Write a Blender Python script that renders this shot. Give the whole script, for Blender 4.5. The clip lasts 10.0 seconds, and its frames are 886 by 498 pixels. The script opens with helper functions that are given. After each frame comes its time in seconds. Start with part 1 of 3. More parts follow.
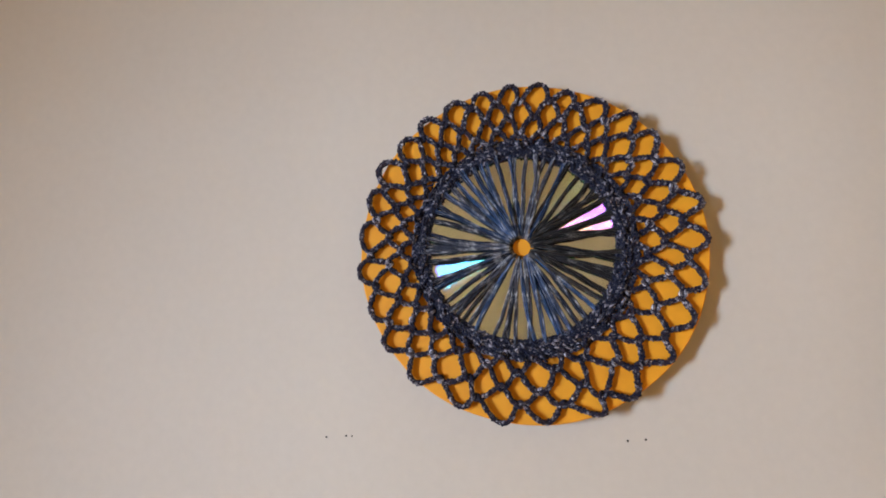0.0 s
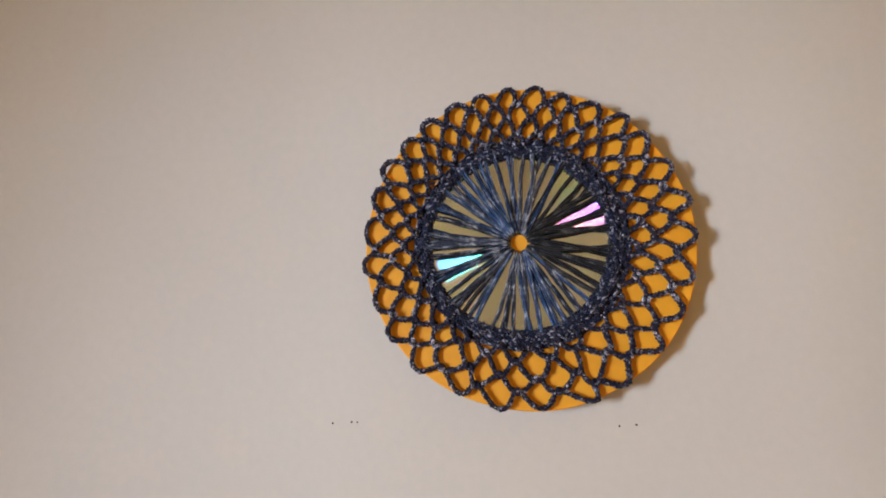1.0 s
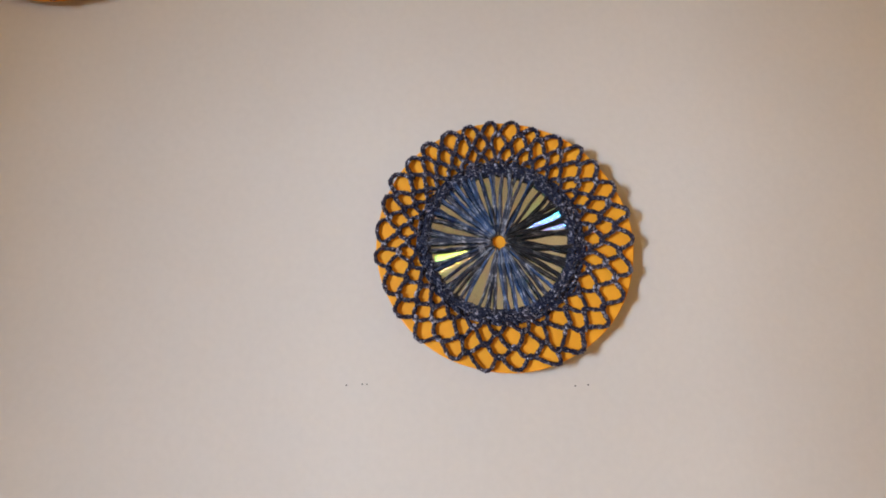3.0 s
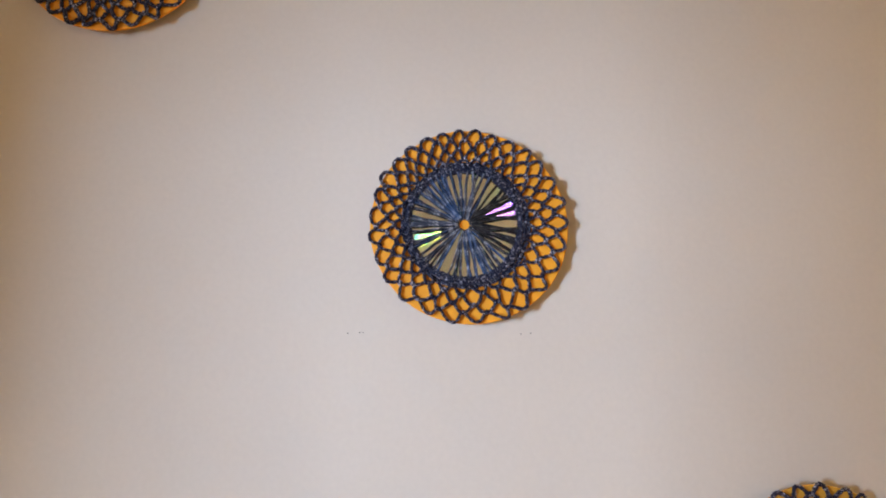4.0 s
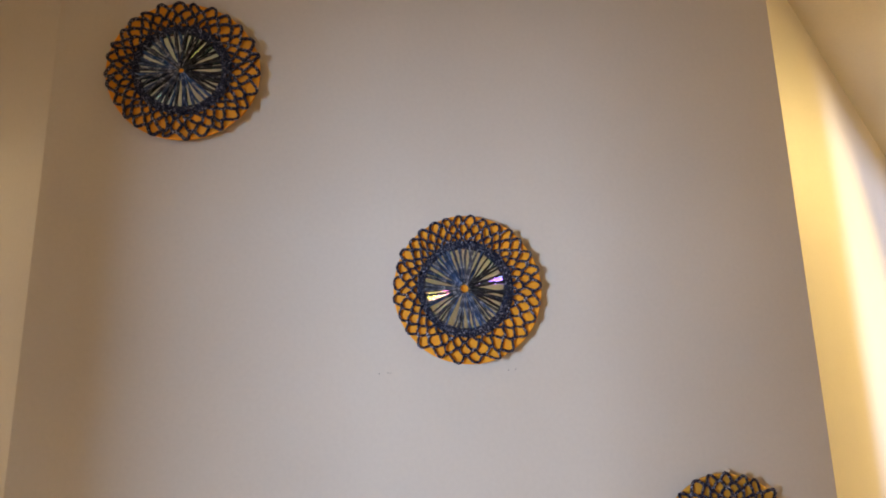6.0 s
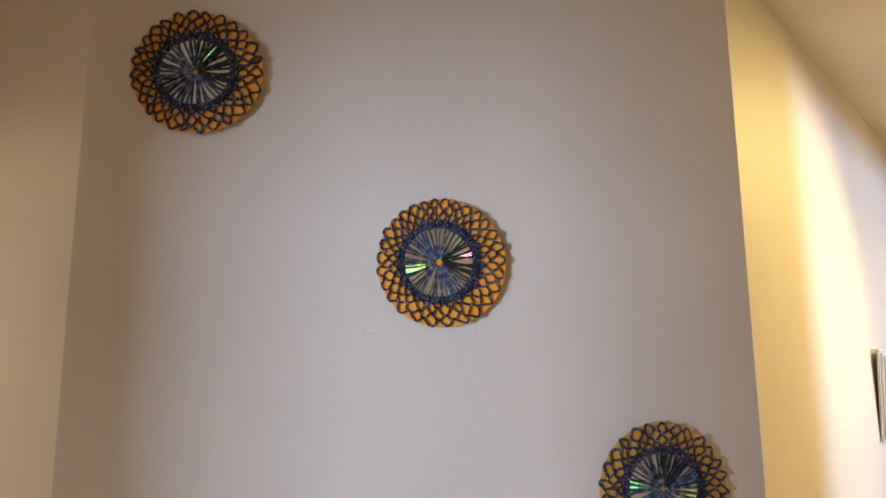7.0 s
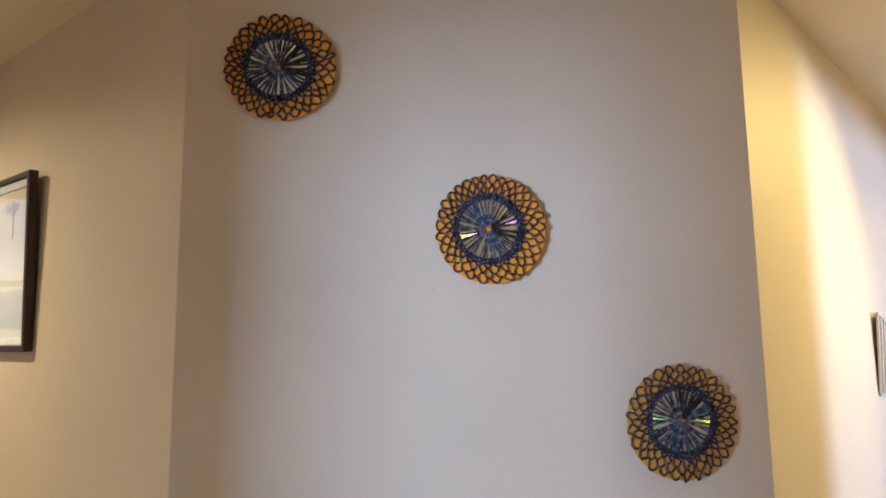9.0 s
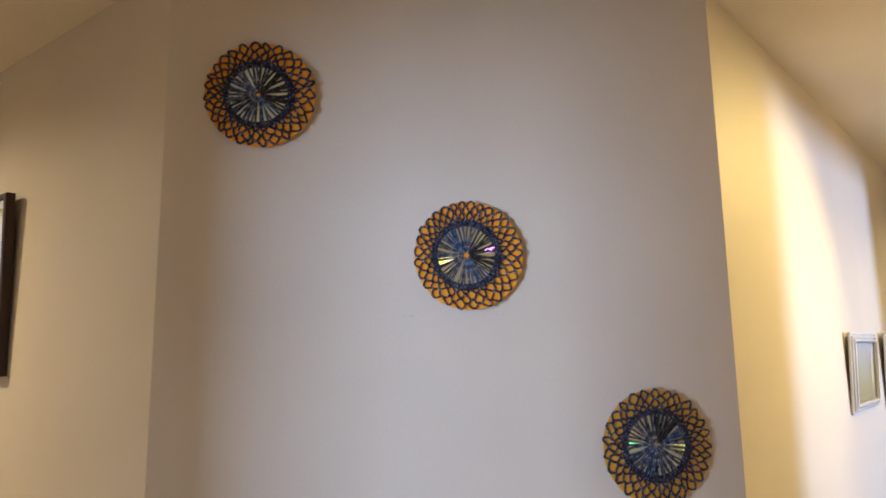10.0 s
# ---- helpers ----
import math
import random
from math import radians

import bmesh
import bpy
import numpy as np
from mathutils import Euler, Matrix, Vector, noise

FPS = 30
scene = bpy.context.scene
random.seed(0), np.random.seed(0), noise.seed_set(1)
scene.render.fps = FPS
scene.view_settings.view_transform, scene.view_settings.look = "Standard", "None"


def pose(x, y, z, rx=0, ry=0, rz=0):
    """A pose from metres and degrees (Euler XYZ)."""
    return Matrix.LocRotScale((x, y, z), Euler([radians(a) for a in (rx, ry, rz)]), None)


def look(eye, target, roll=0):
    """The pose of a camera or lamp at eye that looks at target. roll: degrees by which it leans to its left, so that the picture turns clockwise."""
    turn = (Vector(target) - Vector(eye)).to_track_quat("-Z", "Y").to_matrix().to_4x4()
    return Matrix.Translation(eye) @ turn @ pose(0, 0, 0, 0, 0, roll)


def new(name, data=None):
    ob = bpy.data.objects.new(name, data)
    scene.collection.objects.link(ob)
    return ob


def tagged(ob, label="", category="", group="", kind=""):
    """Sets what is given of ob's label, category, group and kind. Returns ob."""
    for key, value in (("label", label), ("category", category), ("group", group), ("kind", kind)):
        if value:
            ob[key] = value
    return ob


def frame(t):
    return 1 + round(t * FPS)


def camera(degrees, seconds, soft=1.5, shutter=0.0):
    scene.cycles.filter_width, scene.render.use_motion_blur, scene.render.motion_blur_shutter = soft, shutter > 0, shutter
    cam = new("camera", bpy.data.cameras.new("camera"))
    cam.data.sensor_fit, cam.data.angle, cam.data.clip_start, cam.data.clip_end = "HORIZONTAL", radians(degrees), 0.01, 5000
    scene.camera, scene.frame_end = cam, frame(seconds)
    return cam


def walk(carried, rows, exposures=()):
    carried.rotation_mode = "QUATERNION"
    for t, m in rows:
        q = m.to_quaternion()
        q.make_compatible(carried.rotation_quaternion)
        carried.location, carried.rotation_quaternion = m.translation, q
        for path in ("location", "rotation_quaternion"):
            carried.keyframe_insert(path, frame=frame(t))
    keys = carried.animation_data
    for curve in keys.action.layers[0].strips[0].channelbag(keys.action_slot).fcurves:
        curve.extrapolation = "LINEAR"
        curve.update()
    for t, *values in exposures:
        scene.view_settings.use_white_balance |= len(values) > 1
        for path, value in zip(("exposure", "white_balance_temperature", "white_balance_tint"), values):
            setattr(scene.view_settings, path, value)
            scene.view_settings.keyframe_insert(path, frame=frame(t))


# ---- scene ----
cam = camera(68.64, 10.0, soft=1.8)
# seconds, place, pitch, roll, yaw
PATH = [
    (0, -0.0105, -0.4054, 1.7204, 11.30, -0.86, 5.34),
    (0.5, -0.0121, -0.4153, 1.7205, 11.42, -0.46, 5.09),
    (1, -0.0129, -0.4248, 1.7133, 11.31, -0.84, 4.85),
    (1.5, -0.0177, -0.4366, 1.7101, 11.50, -0.82, 3.61),
    (2, -0.0249, -0.4526, 1.6935, 13.70, -1.18, 2.33),
    (2.5, -0.0582, -0.4800, 1.6758, 14.62, -0.49, -1.18),
    (2.7, -0.0635, -0.5006, 1.6726, 14.78, -0.72, -2.07),
    (3.8, -0.0778, -0.6242, 1.6174, 13.91, 0.12, -3.74),
    (4, -0.0585, -0.6824, 1.6357, 11.58, -0.64, -3.21),
    (4.5, -0.0831, -0.7530, 1.6319, 10.81, 0.05, -3.95),
    (5, -0.1338, -0.7991, 1.6391, 11.35, 1.74, -6.19),
    (5.5, -0.1515, -0.8473, 1.6442, 11.57, 0.83, -7.58),
    (5.7, -0.1557, -0.8696, 1.6598, 12.86, 1.29, -7.88),
    (6.8, -0.1167, -1.0262, 1.6526, 9.49, 0.65, -6.03),
    (7, -0.0975, -1.0604, 1.6533, 9.12, 0.45, -5.64),
    (7.5, -0.1077, -1.1219, 1.6466, 8.74, 1.40, -6.73),
    (8, -0.1412, -1.1743, 1.6172, 7.37, 1.79, -7.44),
    (8.5, -0.1668, -1.2123, 1.6007, 7.10, 1.03, -7.03),
    (9, -0.1854, -1.2276, 1.5975, 7.67, 0.66, -4.53),
    (9.5, -0.1948, -1.2356, 1.6166, 8.27, 0.82, -4.91),
    (10, -0.1762, -1.2442, 1.6196, 8.84, 0.83, -5.96),
]
walk(cam, [(t, pose(x, y, z, 90 + p, r, w)) for t, x, y, z, p, r, w in PATH],
     exposures=[(0, -0.17, 7520, 13), (2.5, -0.06, 7450, 13.5), (4.0, 0.06, 6850, 14), (4.5, -0.09, 7100, 14.5), (5.5, -0.25, 6900, 14), (7, -0.32, 6560, 13.5), (10, -0.34, 6340, 13)])

# ---- plan ----
XL, XR = -0.5779, 0.5384            # corners of the narrow wall that cuts off the bend
AR, AL = 41.0, 138.4            # headings of the two corridor walls behind it
CEIL = 2.385
WIDE = 1.2                      # corridor width
DR = Vector((math.cos(radians(AR)), math.sin(radians(AR)), 0))
DL = Vector((math.cos(radians(AL)), math.sin(radians(AL)), 0))
NR = Vector((DR.y, -DR.x, 0))   # out of the right wall, into its corridor
NL = Vector((-DL.y, DL.x, 0))   # out of the left wall, into its corridor
CR, CL = Vector((XR, 0, 0)), Vector((XL, 0, 0))

# ---- light ----
world = bpy.data.worlds.new("sky")
scene.world = world
world.use_nodes = True
sky = world.node_tree.nodes.new("ShaderNodeTexSky")
sky.sky_type, sky.sun_disc = "NISHITA", False
sky.sun_elevation, sky.sun_rotation = radians(35), radians(200)
world.node_tree.links.new(sky.outputs[0], world.node_tree.nodes["Background"].inputs[0])
world.node_tree.nodes["Background"].inputs[1].default_value = 0.1


def area_lamp(name, eye, target, wide, high, watts, colour):
    data = bpy.data.lights.new(name, "AREA")
    data.shape, data.size, data.size_y, data.energy, data.color = "RECTANGLE", wide, high, watts, colour
    ob = new(name, data)
    ob.matrix_world = look(eye, target)
    return ob


def spot_lamp(name, eye, target, degrees, watts, colour, size=0.03, blend=0.6):
    data = bpy.data.lights.new(name, "SPOT")
    data.spot_size, data.spot_blend, data.energy = radians(degrees), blend, watts
    data.color, data.shadow_soft_size = colour, size
    ob = new(name, data)
    ob.matrix_world = look(eye, target)
    return ob


def point_lamp(name, eye, watts, colour, size):
    data = bpy.data.lights.new(name, "POINT")
    data.energy, data.color, data.shadow_soft_size = watts, colour, size
    ob = new(name, data)
    ob.location = eye
    return ob


DAY = (0.51, 0.71, 1.0)
WARM = (1.0, 0.79, 0.33)
WEST = Vector((-3.28, -3.2, 1.40))
EAST = Vector((5.28, -1.0, 1.565))
area_lamp("daylight_west", WEST, WEST + Vector((1, 0, 0)), 0.8, 1.1, 405, DAY)
area_lamp("daylight_east", EAST, EAST + Vector((-1, 0, 0)), 0.30, 0.34, 295, (0.45, 0.64, 1.0))
# two added lamps at an unseen opening, there to reflect in the picture glass
area_lamp("daylight_corridor_end", (-3.28, 1.45, 2.10), (0, 1.45, 2.10), 0.9, 0.45, 1.0, DAY)
area_lamp("daylight_corridor_sash", (-3.28, 1.45, 1.70), (0, 1.45, 1.70), 0.9, 0.28, 0.55, DAY)
p, q = CR + DR * 0.95 + NR * 0.74, CR + DR * 0.12
spot_lamp("downlight_right", (p.x, p.y, CEIL - 0.03), (q.x, q.y, 1.38), 92, 98, (1.0, 0.75, 0.27), 0.03, 1.0)
# added unseen fill lamp that evens the warm light down the right wall
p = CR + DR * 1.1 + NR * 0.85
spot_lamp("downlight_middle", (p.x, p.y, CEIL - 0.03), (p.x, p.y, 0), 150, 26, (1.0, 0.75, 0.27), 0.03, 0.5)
# added unseen point lamp, only to brighten the ceiling
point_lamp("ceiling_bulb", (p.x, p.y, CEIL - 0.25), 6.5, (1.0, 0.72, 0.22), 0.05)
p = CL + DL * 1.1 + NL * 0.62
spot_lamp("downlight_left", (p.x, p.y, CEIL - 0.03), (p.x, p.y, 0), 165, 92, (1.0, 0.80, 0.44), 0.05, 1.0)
# added unseen lamp that warms the far stretch of the right corridor
p = CR + DR * 2.2 + NR * 0.6
spot_lamp("downlight_far", (p.x, p.y, CEIL - 0.03), (p.x, p.y, 0), 150, 30, WARM)
# added unseen lamp turned to the outer wall of the bend for warm bounce
p = CR - DR * 0.1 + NR * 0.45
spot_lamp("wall_washer", (p.x, p.y, CEIL - 0.03), (0.05, -2.0, 1.8), 100, 60, (1.0, 0.82, 0.44), 0.03, 1.0)

# ---- materials ----


def material(name, rough=0.6, metal=0.0):
    m = bpy.data.materials.new(name)
    m.use_nodes = True
    b = m.node_tree.nodes["Principled BSDF"]
    b.inputs["Roughness"].default_value, b.inputs["Metallic"].default_value = rough, metal
    return m, m.node_tree.nodes, m.node_tree.links, b


def noise_node(n, l, source, scale, detail=4, stretch=None):
    tex = n.new("ShaderNodeTexNoise")
    tex.inputs["Scale"].default_value, tex.inputs["Detail"].default_value = scale, detail
    if stretch:
        mp = n.new("ShaderNodeMapping")
        mp.inputs["Scale"].default_value = stretch
        l.new(source, mp.inputs[0])
        source = mp.outputs[0]
    l.new(source, tex.inputs["Vector"])
    return tex.outputs[0]


def ramp(n, l, source, stops):
    r = n.new("ShaderNodeValToRGB")
    e = r.color_ramp.elements
    while len(e) < len(stops):
        e.new(0.5)
    for i, (at, c) in enumerate(stops):
        e[i].position, e[i].color = at, (*c, 1)
    l.new(source, r.inputs[0])
    return r.outputs[0]


def bump(n, l, height, b, strength, distance):
    bp = n.new("ShaderNodeBump")
    bp.inputs["Strength"].default_value, bp.inputs["Distance"].default_value = strength, distance
    l.new(height, bp.inputs["Height"])
    l.new(bp.outputs[0], b.inputs["Normal"])


def blend(n, l, fac, a, c, mode="MIX"):
    m = n.new("ShaderNodeMix")
    m.data_type, m.blend_type = "RGBA", mode
    for key, v in ((0, fac), (6, a), (7, c)):
        if isinstance(v, (int, float)):
            m.inputs[key].default_value = v
        elif isinstance(v, tuple):
            m.inputs[key].default_value = (*v, 1)
        else:
            l.new(v, m.inputs[key])
    return m.outputs[2]


def painted(name, colour, rough=0.55):
    """Rolled wall paint: faint mottling, orange-peel relief."""
    m, n, l, b = material(name, rough)
    co = n.new("ShaderNodeTexCoord").outputs["Object"]
    lo = tuple(c * 0.95 for c in colour)
    hi = tuple(min(1, c * 1.04) for c in colour)
    big = ramp(n, l, noise_node(n, l, co, 2.2, 3), [(0.3, lo), (0.7, hi)])
    fine = ramp(n, l, noise_node(n, l, co, 160, 3), [(0.3, (0.965, 0.965, 0.965)), (0.7, (1, 1, 1))])
    l.new(blend(n, l, 1.0, big, fine, "MULTIPLY"), b.inputs["Base Color"])
    bump(n, l, noise_node(n, l, co, 420, 2), b, 0.12, 0.0006)
    return m


WALL = painted("greige_wall_paint", (0.612, 0.545, 0.478))
WHITE = painted("ceiling_paint", (0.82, 0.74, 0.60), 0.8)


def floor_boards():
    m, n, l, b = material("oak_boards", 0.4)
    co = n.new("ShaderNodeTexCoord").outputs["Object"]
    grain = noise_node(n, l, co, 9, 6, (1, 14, 1))
    l.new(ramp(n, l, grain, [(0.3, (0.30, 0.20, 0.11)), (0.7, (0.44, 0.31, 0.18))]), b.inputs["Base Color"])
    bump(n, l, grain, b, 0.2, 0.002)
    return m


FLOOR = floor_boards()


def strand_noise(n, l, along, about, detail=3):
    """Noise that follows a strand: its scale along the yarn and round it."""
    at = n.new("ShaderNodeAttribute")
    at.attribute_name = "strand"
    mp = n.new("ShaderNodeMapping")
    mp.inputs["Scale"].default_value = (along, about, 31.0)
    l.new(at.outputs["Vector"], mp.inputs[0])
    tex = n.new("ShaderNodeTexNoise")
    tex.inputs["Scale"].default_value, tex.inputs["Detail"].default_value = 1.0, detail
    l.new(mp.outputs[0], tex.inputs["Vector"])
    return tex.outputs[0]


def yarn(name, tone, pale, share, length=210, fibre=500, grain=900):
    """Variegated acrylic yarn: dark runs, paler lengths of a few millimetres, fibres along the strand."""
    m, n, l, b = material(name, 0.55)
    b.inputs["Specular IOR Level"].default_value = 0.22
    b.inputs["Sheen Weight"].default_value = 0.05
    if callable(tone):
        dark = tone(n, l)
    else:
        dark = ramp(n, l, strand_noise(n, l, 70, 0.5), tone)
    lengths = ramp(n, l, strand_noise(n, l, length, 1.2), [(share, (0, 0, 0)), (share + 0.13, (1, 1, 1))])
    fibres = ramp(n, l, strand_noise(n, l, fibre, 9.0), [(0.40, (0.02, 0.02, 0.02)), (0.64, (1, 1, 1))])
    mask = blend(n, l, 1.0, lengths, fibres, "MULTIPLY")
    colour = blend(n, l, mask, dark, pale)
    shade = ramp(n, l, strand_noise(n, l, grain, 12.0), [(0.3, (0.32, 0.32, 0.36)), (0.7, (1.25, 1.25, 1.25))])
    l.new(blend(n, l, 1.0, colour, shade, "MULTIPLY"), b.inputs["Base Color"])
    bump(n, l, strand_noise(n, l, grain, 14.0), b, 0.8, 0.0006)
    return m


YARN = yarn("navy_flecked_yarn", [(0.30, (0.005, 0.005, 0.014)), (0.48, (0.011, 0.011, 0.036)), (0.56, (0.034, 0.017, 0.026)), (0.75, (0.026, 0.030, 0.062))], (0.92, 0.86, 0.96), 0.53, 210, 520, 800)
BAND = yarn("navy_band_yarn", [(0.30, (0.004, 0.005, 0.015)), (0.5, (0.008, 0.011, 0.036)), (0.75, (0.020, 0.026, 0.060))], (0.70, 0.66, 0.78), 0.535, 210, 520, 800)


def spoke_tone(stops):
    """A length of the wound yarn: its own tone for each strand, lighter and darker runs along it."""
    def tone(n, l):
        rnd = n.new("ShaderNodeObjectInfo").outputs["Random"]
        each = ramp(n, l, rnd, stops)
        runs = ramp(n, l, strand_noise(n, l, 30, 0.4), [(0.36, (0.4, 0.41, 0.46)), (0.52, (1.0, 1.0, 1.05)), (0.68, (1.5, 1.5, 1.6))])
        return blend(n, l, 1.0, each, runs, "MULTIPLY")
    return tone


SPOKE_BLUE = yarn("blue_wound_yarn", spoke_tone([(0.0, (0.020, 0.085, 0.22)), (0.35, (0.010, 0.020, 0.05)), (0.6, (0.028, 0.095, 0.23)), (1.0, (0.06, 0.08, 0.13))]), (0.74, 0.79, 0.88), 0.50, 120, 330, 600)
SPOKE_PALE = yarn("pale_grey_wound_yarn", spoke_tone([(0.0, (0.010, 0.012, 0.024)), (0.3, (0.10, 0.11, 0.14)), (0.6, (0.02, 0.025, 0.045)), (1.0, (0.15, 0.16, 0.19))]), (0.82, 0.83, 0.88), 0.485, 120, 330, 600)
SPOKE_DARK = yarn("charcoal_wound_yarn", spoke_tone([(0.0, (0.006, 0.006, 0.009)), (0.4, (0.022, 0.018, 0.016)), (0.7, (0.010, 0.010, 0.016)), (1.0, (0.05, 0.046, 0.045))]), (0.30, 0.29, 0.28), 0.525, 120, 330, 600)


def craft_board(name, low, high):
    m, n, l, b = material(name, 0.6)
    co = n.new("ShaderNodeTexCoord").outputs["Object"]
    l.new(ramp(n, l, noise_node(n, l, co, 60, 4), [(0.3, low), (0.7, high)]), b.inputs["Base Color"])
    bump(n, l, noise_node(n, l, co, 1500, 2), b, 0.15, 0.0004)
    return m


ORANGE = craft_board("orange_craft_board", (0.84, 0.305, 0.014), (0.93, 0.37, 0.020))
MUSTARD = craft_board("mustard_craft_board", (0.62, 0.29, 0.028), (0.70, 0.34, 0.036))


def grating_disc():
    """Silvered disc whose fine circular tracks split light: each order of each colour leaves as from a facet
    leaning along the radius."""
    m, n, l, b = material("silver_grooved_disc", 0.10, 1.0)
    out = n["Material Output"]
    co = n.new("ShaderNodeTexCoord").outputs["Object"]
    l.new(ramp(n, l, noise_node(n, l, co, 70, 3), [(0.3, (0.55, 0.61, 0.66)), (0.7, (0.62, 0.68, 0.73))]), b.inputs["Base Color"])
    flat = n.new("ShaderNodeVectorMath")
    flat.operation = "MULTIPLY"
    flat.inputs[1].default_value = (1, 1, 0)
    l.new(co, flat.inputs[0])
    unit = n.new("ShaderNodeVectorMath")
    unit.operation = "NORMALIZE"
    l.new(flat.outputs[0], unit.inputs[0])
    total = b.outputs[0]
    lobes = [(0.35, (0.30, 0.05, 1.0)), (0.385, (0.03, 0.35, 1.0)), (0.42, (0.02, 0.90, 0.95)), (0.455, (0.02, 1.0, 0.25)), (0.49, (0.85, 0.95, 0.02)),
             (0.52, (1.0, 0.30, 0.05)), (0.55, (1.0, 0.08, 0.55)), (0.59, (0.25, 0.15, 1.0)), (0.64, (0.03, 0.55, 1.0)), (0.69, (0.02, 1.0, 0.55)), (0.745, (0.10, 1.0, 0.10)), (0.81, (0.9, 0.7, 0.02))]
    for lean, colour in lobes:
        for side in (1, -1):
            tilt = n.new("ShaderNodeVectorMath")
            tilt.operation = "MULTIPLY_ADD"
            tilt.inputs[1].default_value = (side * lean,) * 3
            tilt.inputs[2].default_value = (0, 0, 1)
            l.new(unit.outputs[0], tilt.inputs[0])
            turn = n.new("ShaderNodeVectorTransform")
            turn.vector_type, turn.convert_from, turn.convert_to = "NORMAL", "OBJECT", "WORLD"
            l.new(tilt.outputs[0], turn.inputs[0])
            g = n.new("ShaderNodeBsdfAnisotropic")
            g.inputs["Color"].default_value = (*[c * 0.014 for c in colour], 1)
            g.inputs["Roughness"].default_value = 0.06
            l.new(turn.outputs[0], g.inputs["Normal"])
            add = n.new("ShaderNodeAddShader")
            l.new(total, add.inputs[0])
            l.new(g.outputs[0], add.inputs[1])
            total = add.outputs[0]
    l.new(total, out.inputs["Surface"])
    return m


DISC = grating_disc()


def wood(name, dark, light, rough=0.35):
    m, n, l, b = material(name, rough)
    co = n.new("ShaderNodeTexCoord").outputs["Object"]
    g = noise_node(n, l, co, 40, 5, (1, 1, 0.12))
    l.new(ramp(n, l, g, [(0.3, dark), (0.7, light)]), b.inputs["Base Color"])
    bump(n, l, g, b, 0.15, 0.0005)
    return m


DARKWOOD = wood("dark_stained_wood", (0.016, 0.005, 0.004), (0.036, 0.012, 0.010), 0.5)
WHITEWOOD = wood("white_lacquered_wood", (0.58, 0.57, 0.57), (0.70, 0.69, 0.68), 0.35)
SLIP = wood("grey_brown_slip", (0.20, 0.18, 0.16), (0.30, 0.28, 0.25), 0.4)
SILVER = wood("pale_silver_lip", (0.62, 0.68, 0.78), (0.72, 0.77, 0.86), 0.35)
SPECK, _, _, _b = material("dark_nail_hole", 0.9)
_b.inputs["Base Color"].default_value = (0.02, 0.016, 0.012, 1)
PAD, _, _, _b = material("grey_foam_pad", 0.9)
_b.inputs["Base Color"].default_value = (0.35, 0.33, 0.30, 1)
INK, _, _, _b = material("faded_sepia_ink", 0.8)
_b.inputs["Base Color"].default_value = (0.52, 0.44, 0.38, 1)


def glass_pane():
    m, n, l, b = material("picture_glass", 0.02)
    b.inputs["Transmission Weight"].default_value = 1.0
    b.inputs["IOR"].default_value = 1.45
    return m


GLASS = glass_pane()


def banded_print(name, low, high, stops):
    """A print whose tones change with height: mist, horizon and water."""
    m, n, l, b = material(name, 0.7)
    co = n.new("ShaderNodeTexCoord").outputs["Object"]
    sep = n.new("ShaderNodeSeparateXYZ")
    l.new(co, sep.inputs[0])
    wob = n.new("ShaderNodeMath")
    wob.operation = "MULTIPLY_ADD"
    wob.inputs[1].default_value = 0.02
    l.new(noise_node(n, l, co, 14, 4, (0.3, 1, 1)), wob.inputs[0])
    l.new(sep.outputs[2], wob.inputs[2])
    rng = n.new("ShaderNodeMapRange")
    rng.inputs[1].default_value, rng.inputs[2].default_value = low, high
    l.new(wob.outputs[0], rng.inputs[0])
    l.new(ramp(n, l, rng.outputs[0], stops), b.inputs["Base Color"])
    return m


# ---- mesh helpers ----


def part(name, bm, mat, parent=None, label=""):
    me = bpy.data.meshes.new(name)
    bm.to_mesh(me)
    bm.free()
    me.materials.append(mat)
    ob = new(name, me)
    ob.parent = parent
    return tagged(ob, label)


def raw_part(name, verts, faces, mat, parent=None, label="", smooth=True):
    me = bpy.data.meshes.new(name)
    me.from_pydata([v[:3] for v in verts], [], faces)
    me.materials.append(mat)
    coat = me.attributes.new("strand", "FLOAT_VECTOR", "POINT")   # metres along, turn about, which strand
    coat.data.foreach_set("vector", [c for v in verts for c in v[3:]])
    if smooth:
        me.polygons.foreach_set("use_smooth", [True] * len(me.polygons))
    me.update()
    ob = new(name, me)
    ob.parent = parent
    return tagged(ob, label)


def block(bm, x0, y0, z0, x1, y1, z1, m=Matrix.Identity(4)):
    r = bmesh.ops.create_cube(bm, size=1)
    c = Matrix.Translation(((x0 + x1) / 2, (y0 + y1) / 2, (z0 + z1) / 2)) @ Matrix.Diagonal((x1 - x0, y1 - y0, z1 - z0, 1))
    bmesh.ops.transform(bm, matrix=m @ c, verts=r["verts"])


def slab(bm, corners, z0, z1):
    """An upright prism over a plan outline."""
    lo = [bm.verts.new((x, y, z0)) for x, y in corners]
    hi = [bm.verts.new((x, y, z1)) for x, y in corners]
    k = len(corners)
    bm.faces.new(lo[::-1]), bm.faces.new(hi)
    for i in range(k):
        bm.faces.new((lo[i], lo[(i + 1) % k], hi[(i + 1) % k], hi[i]))
    bmesh.ops.recalc_face_normals(bm, faces=bm.faces)


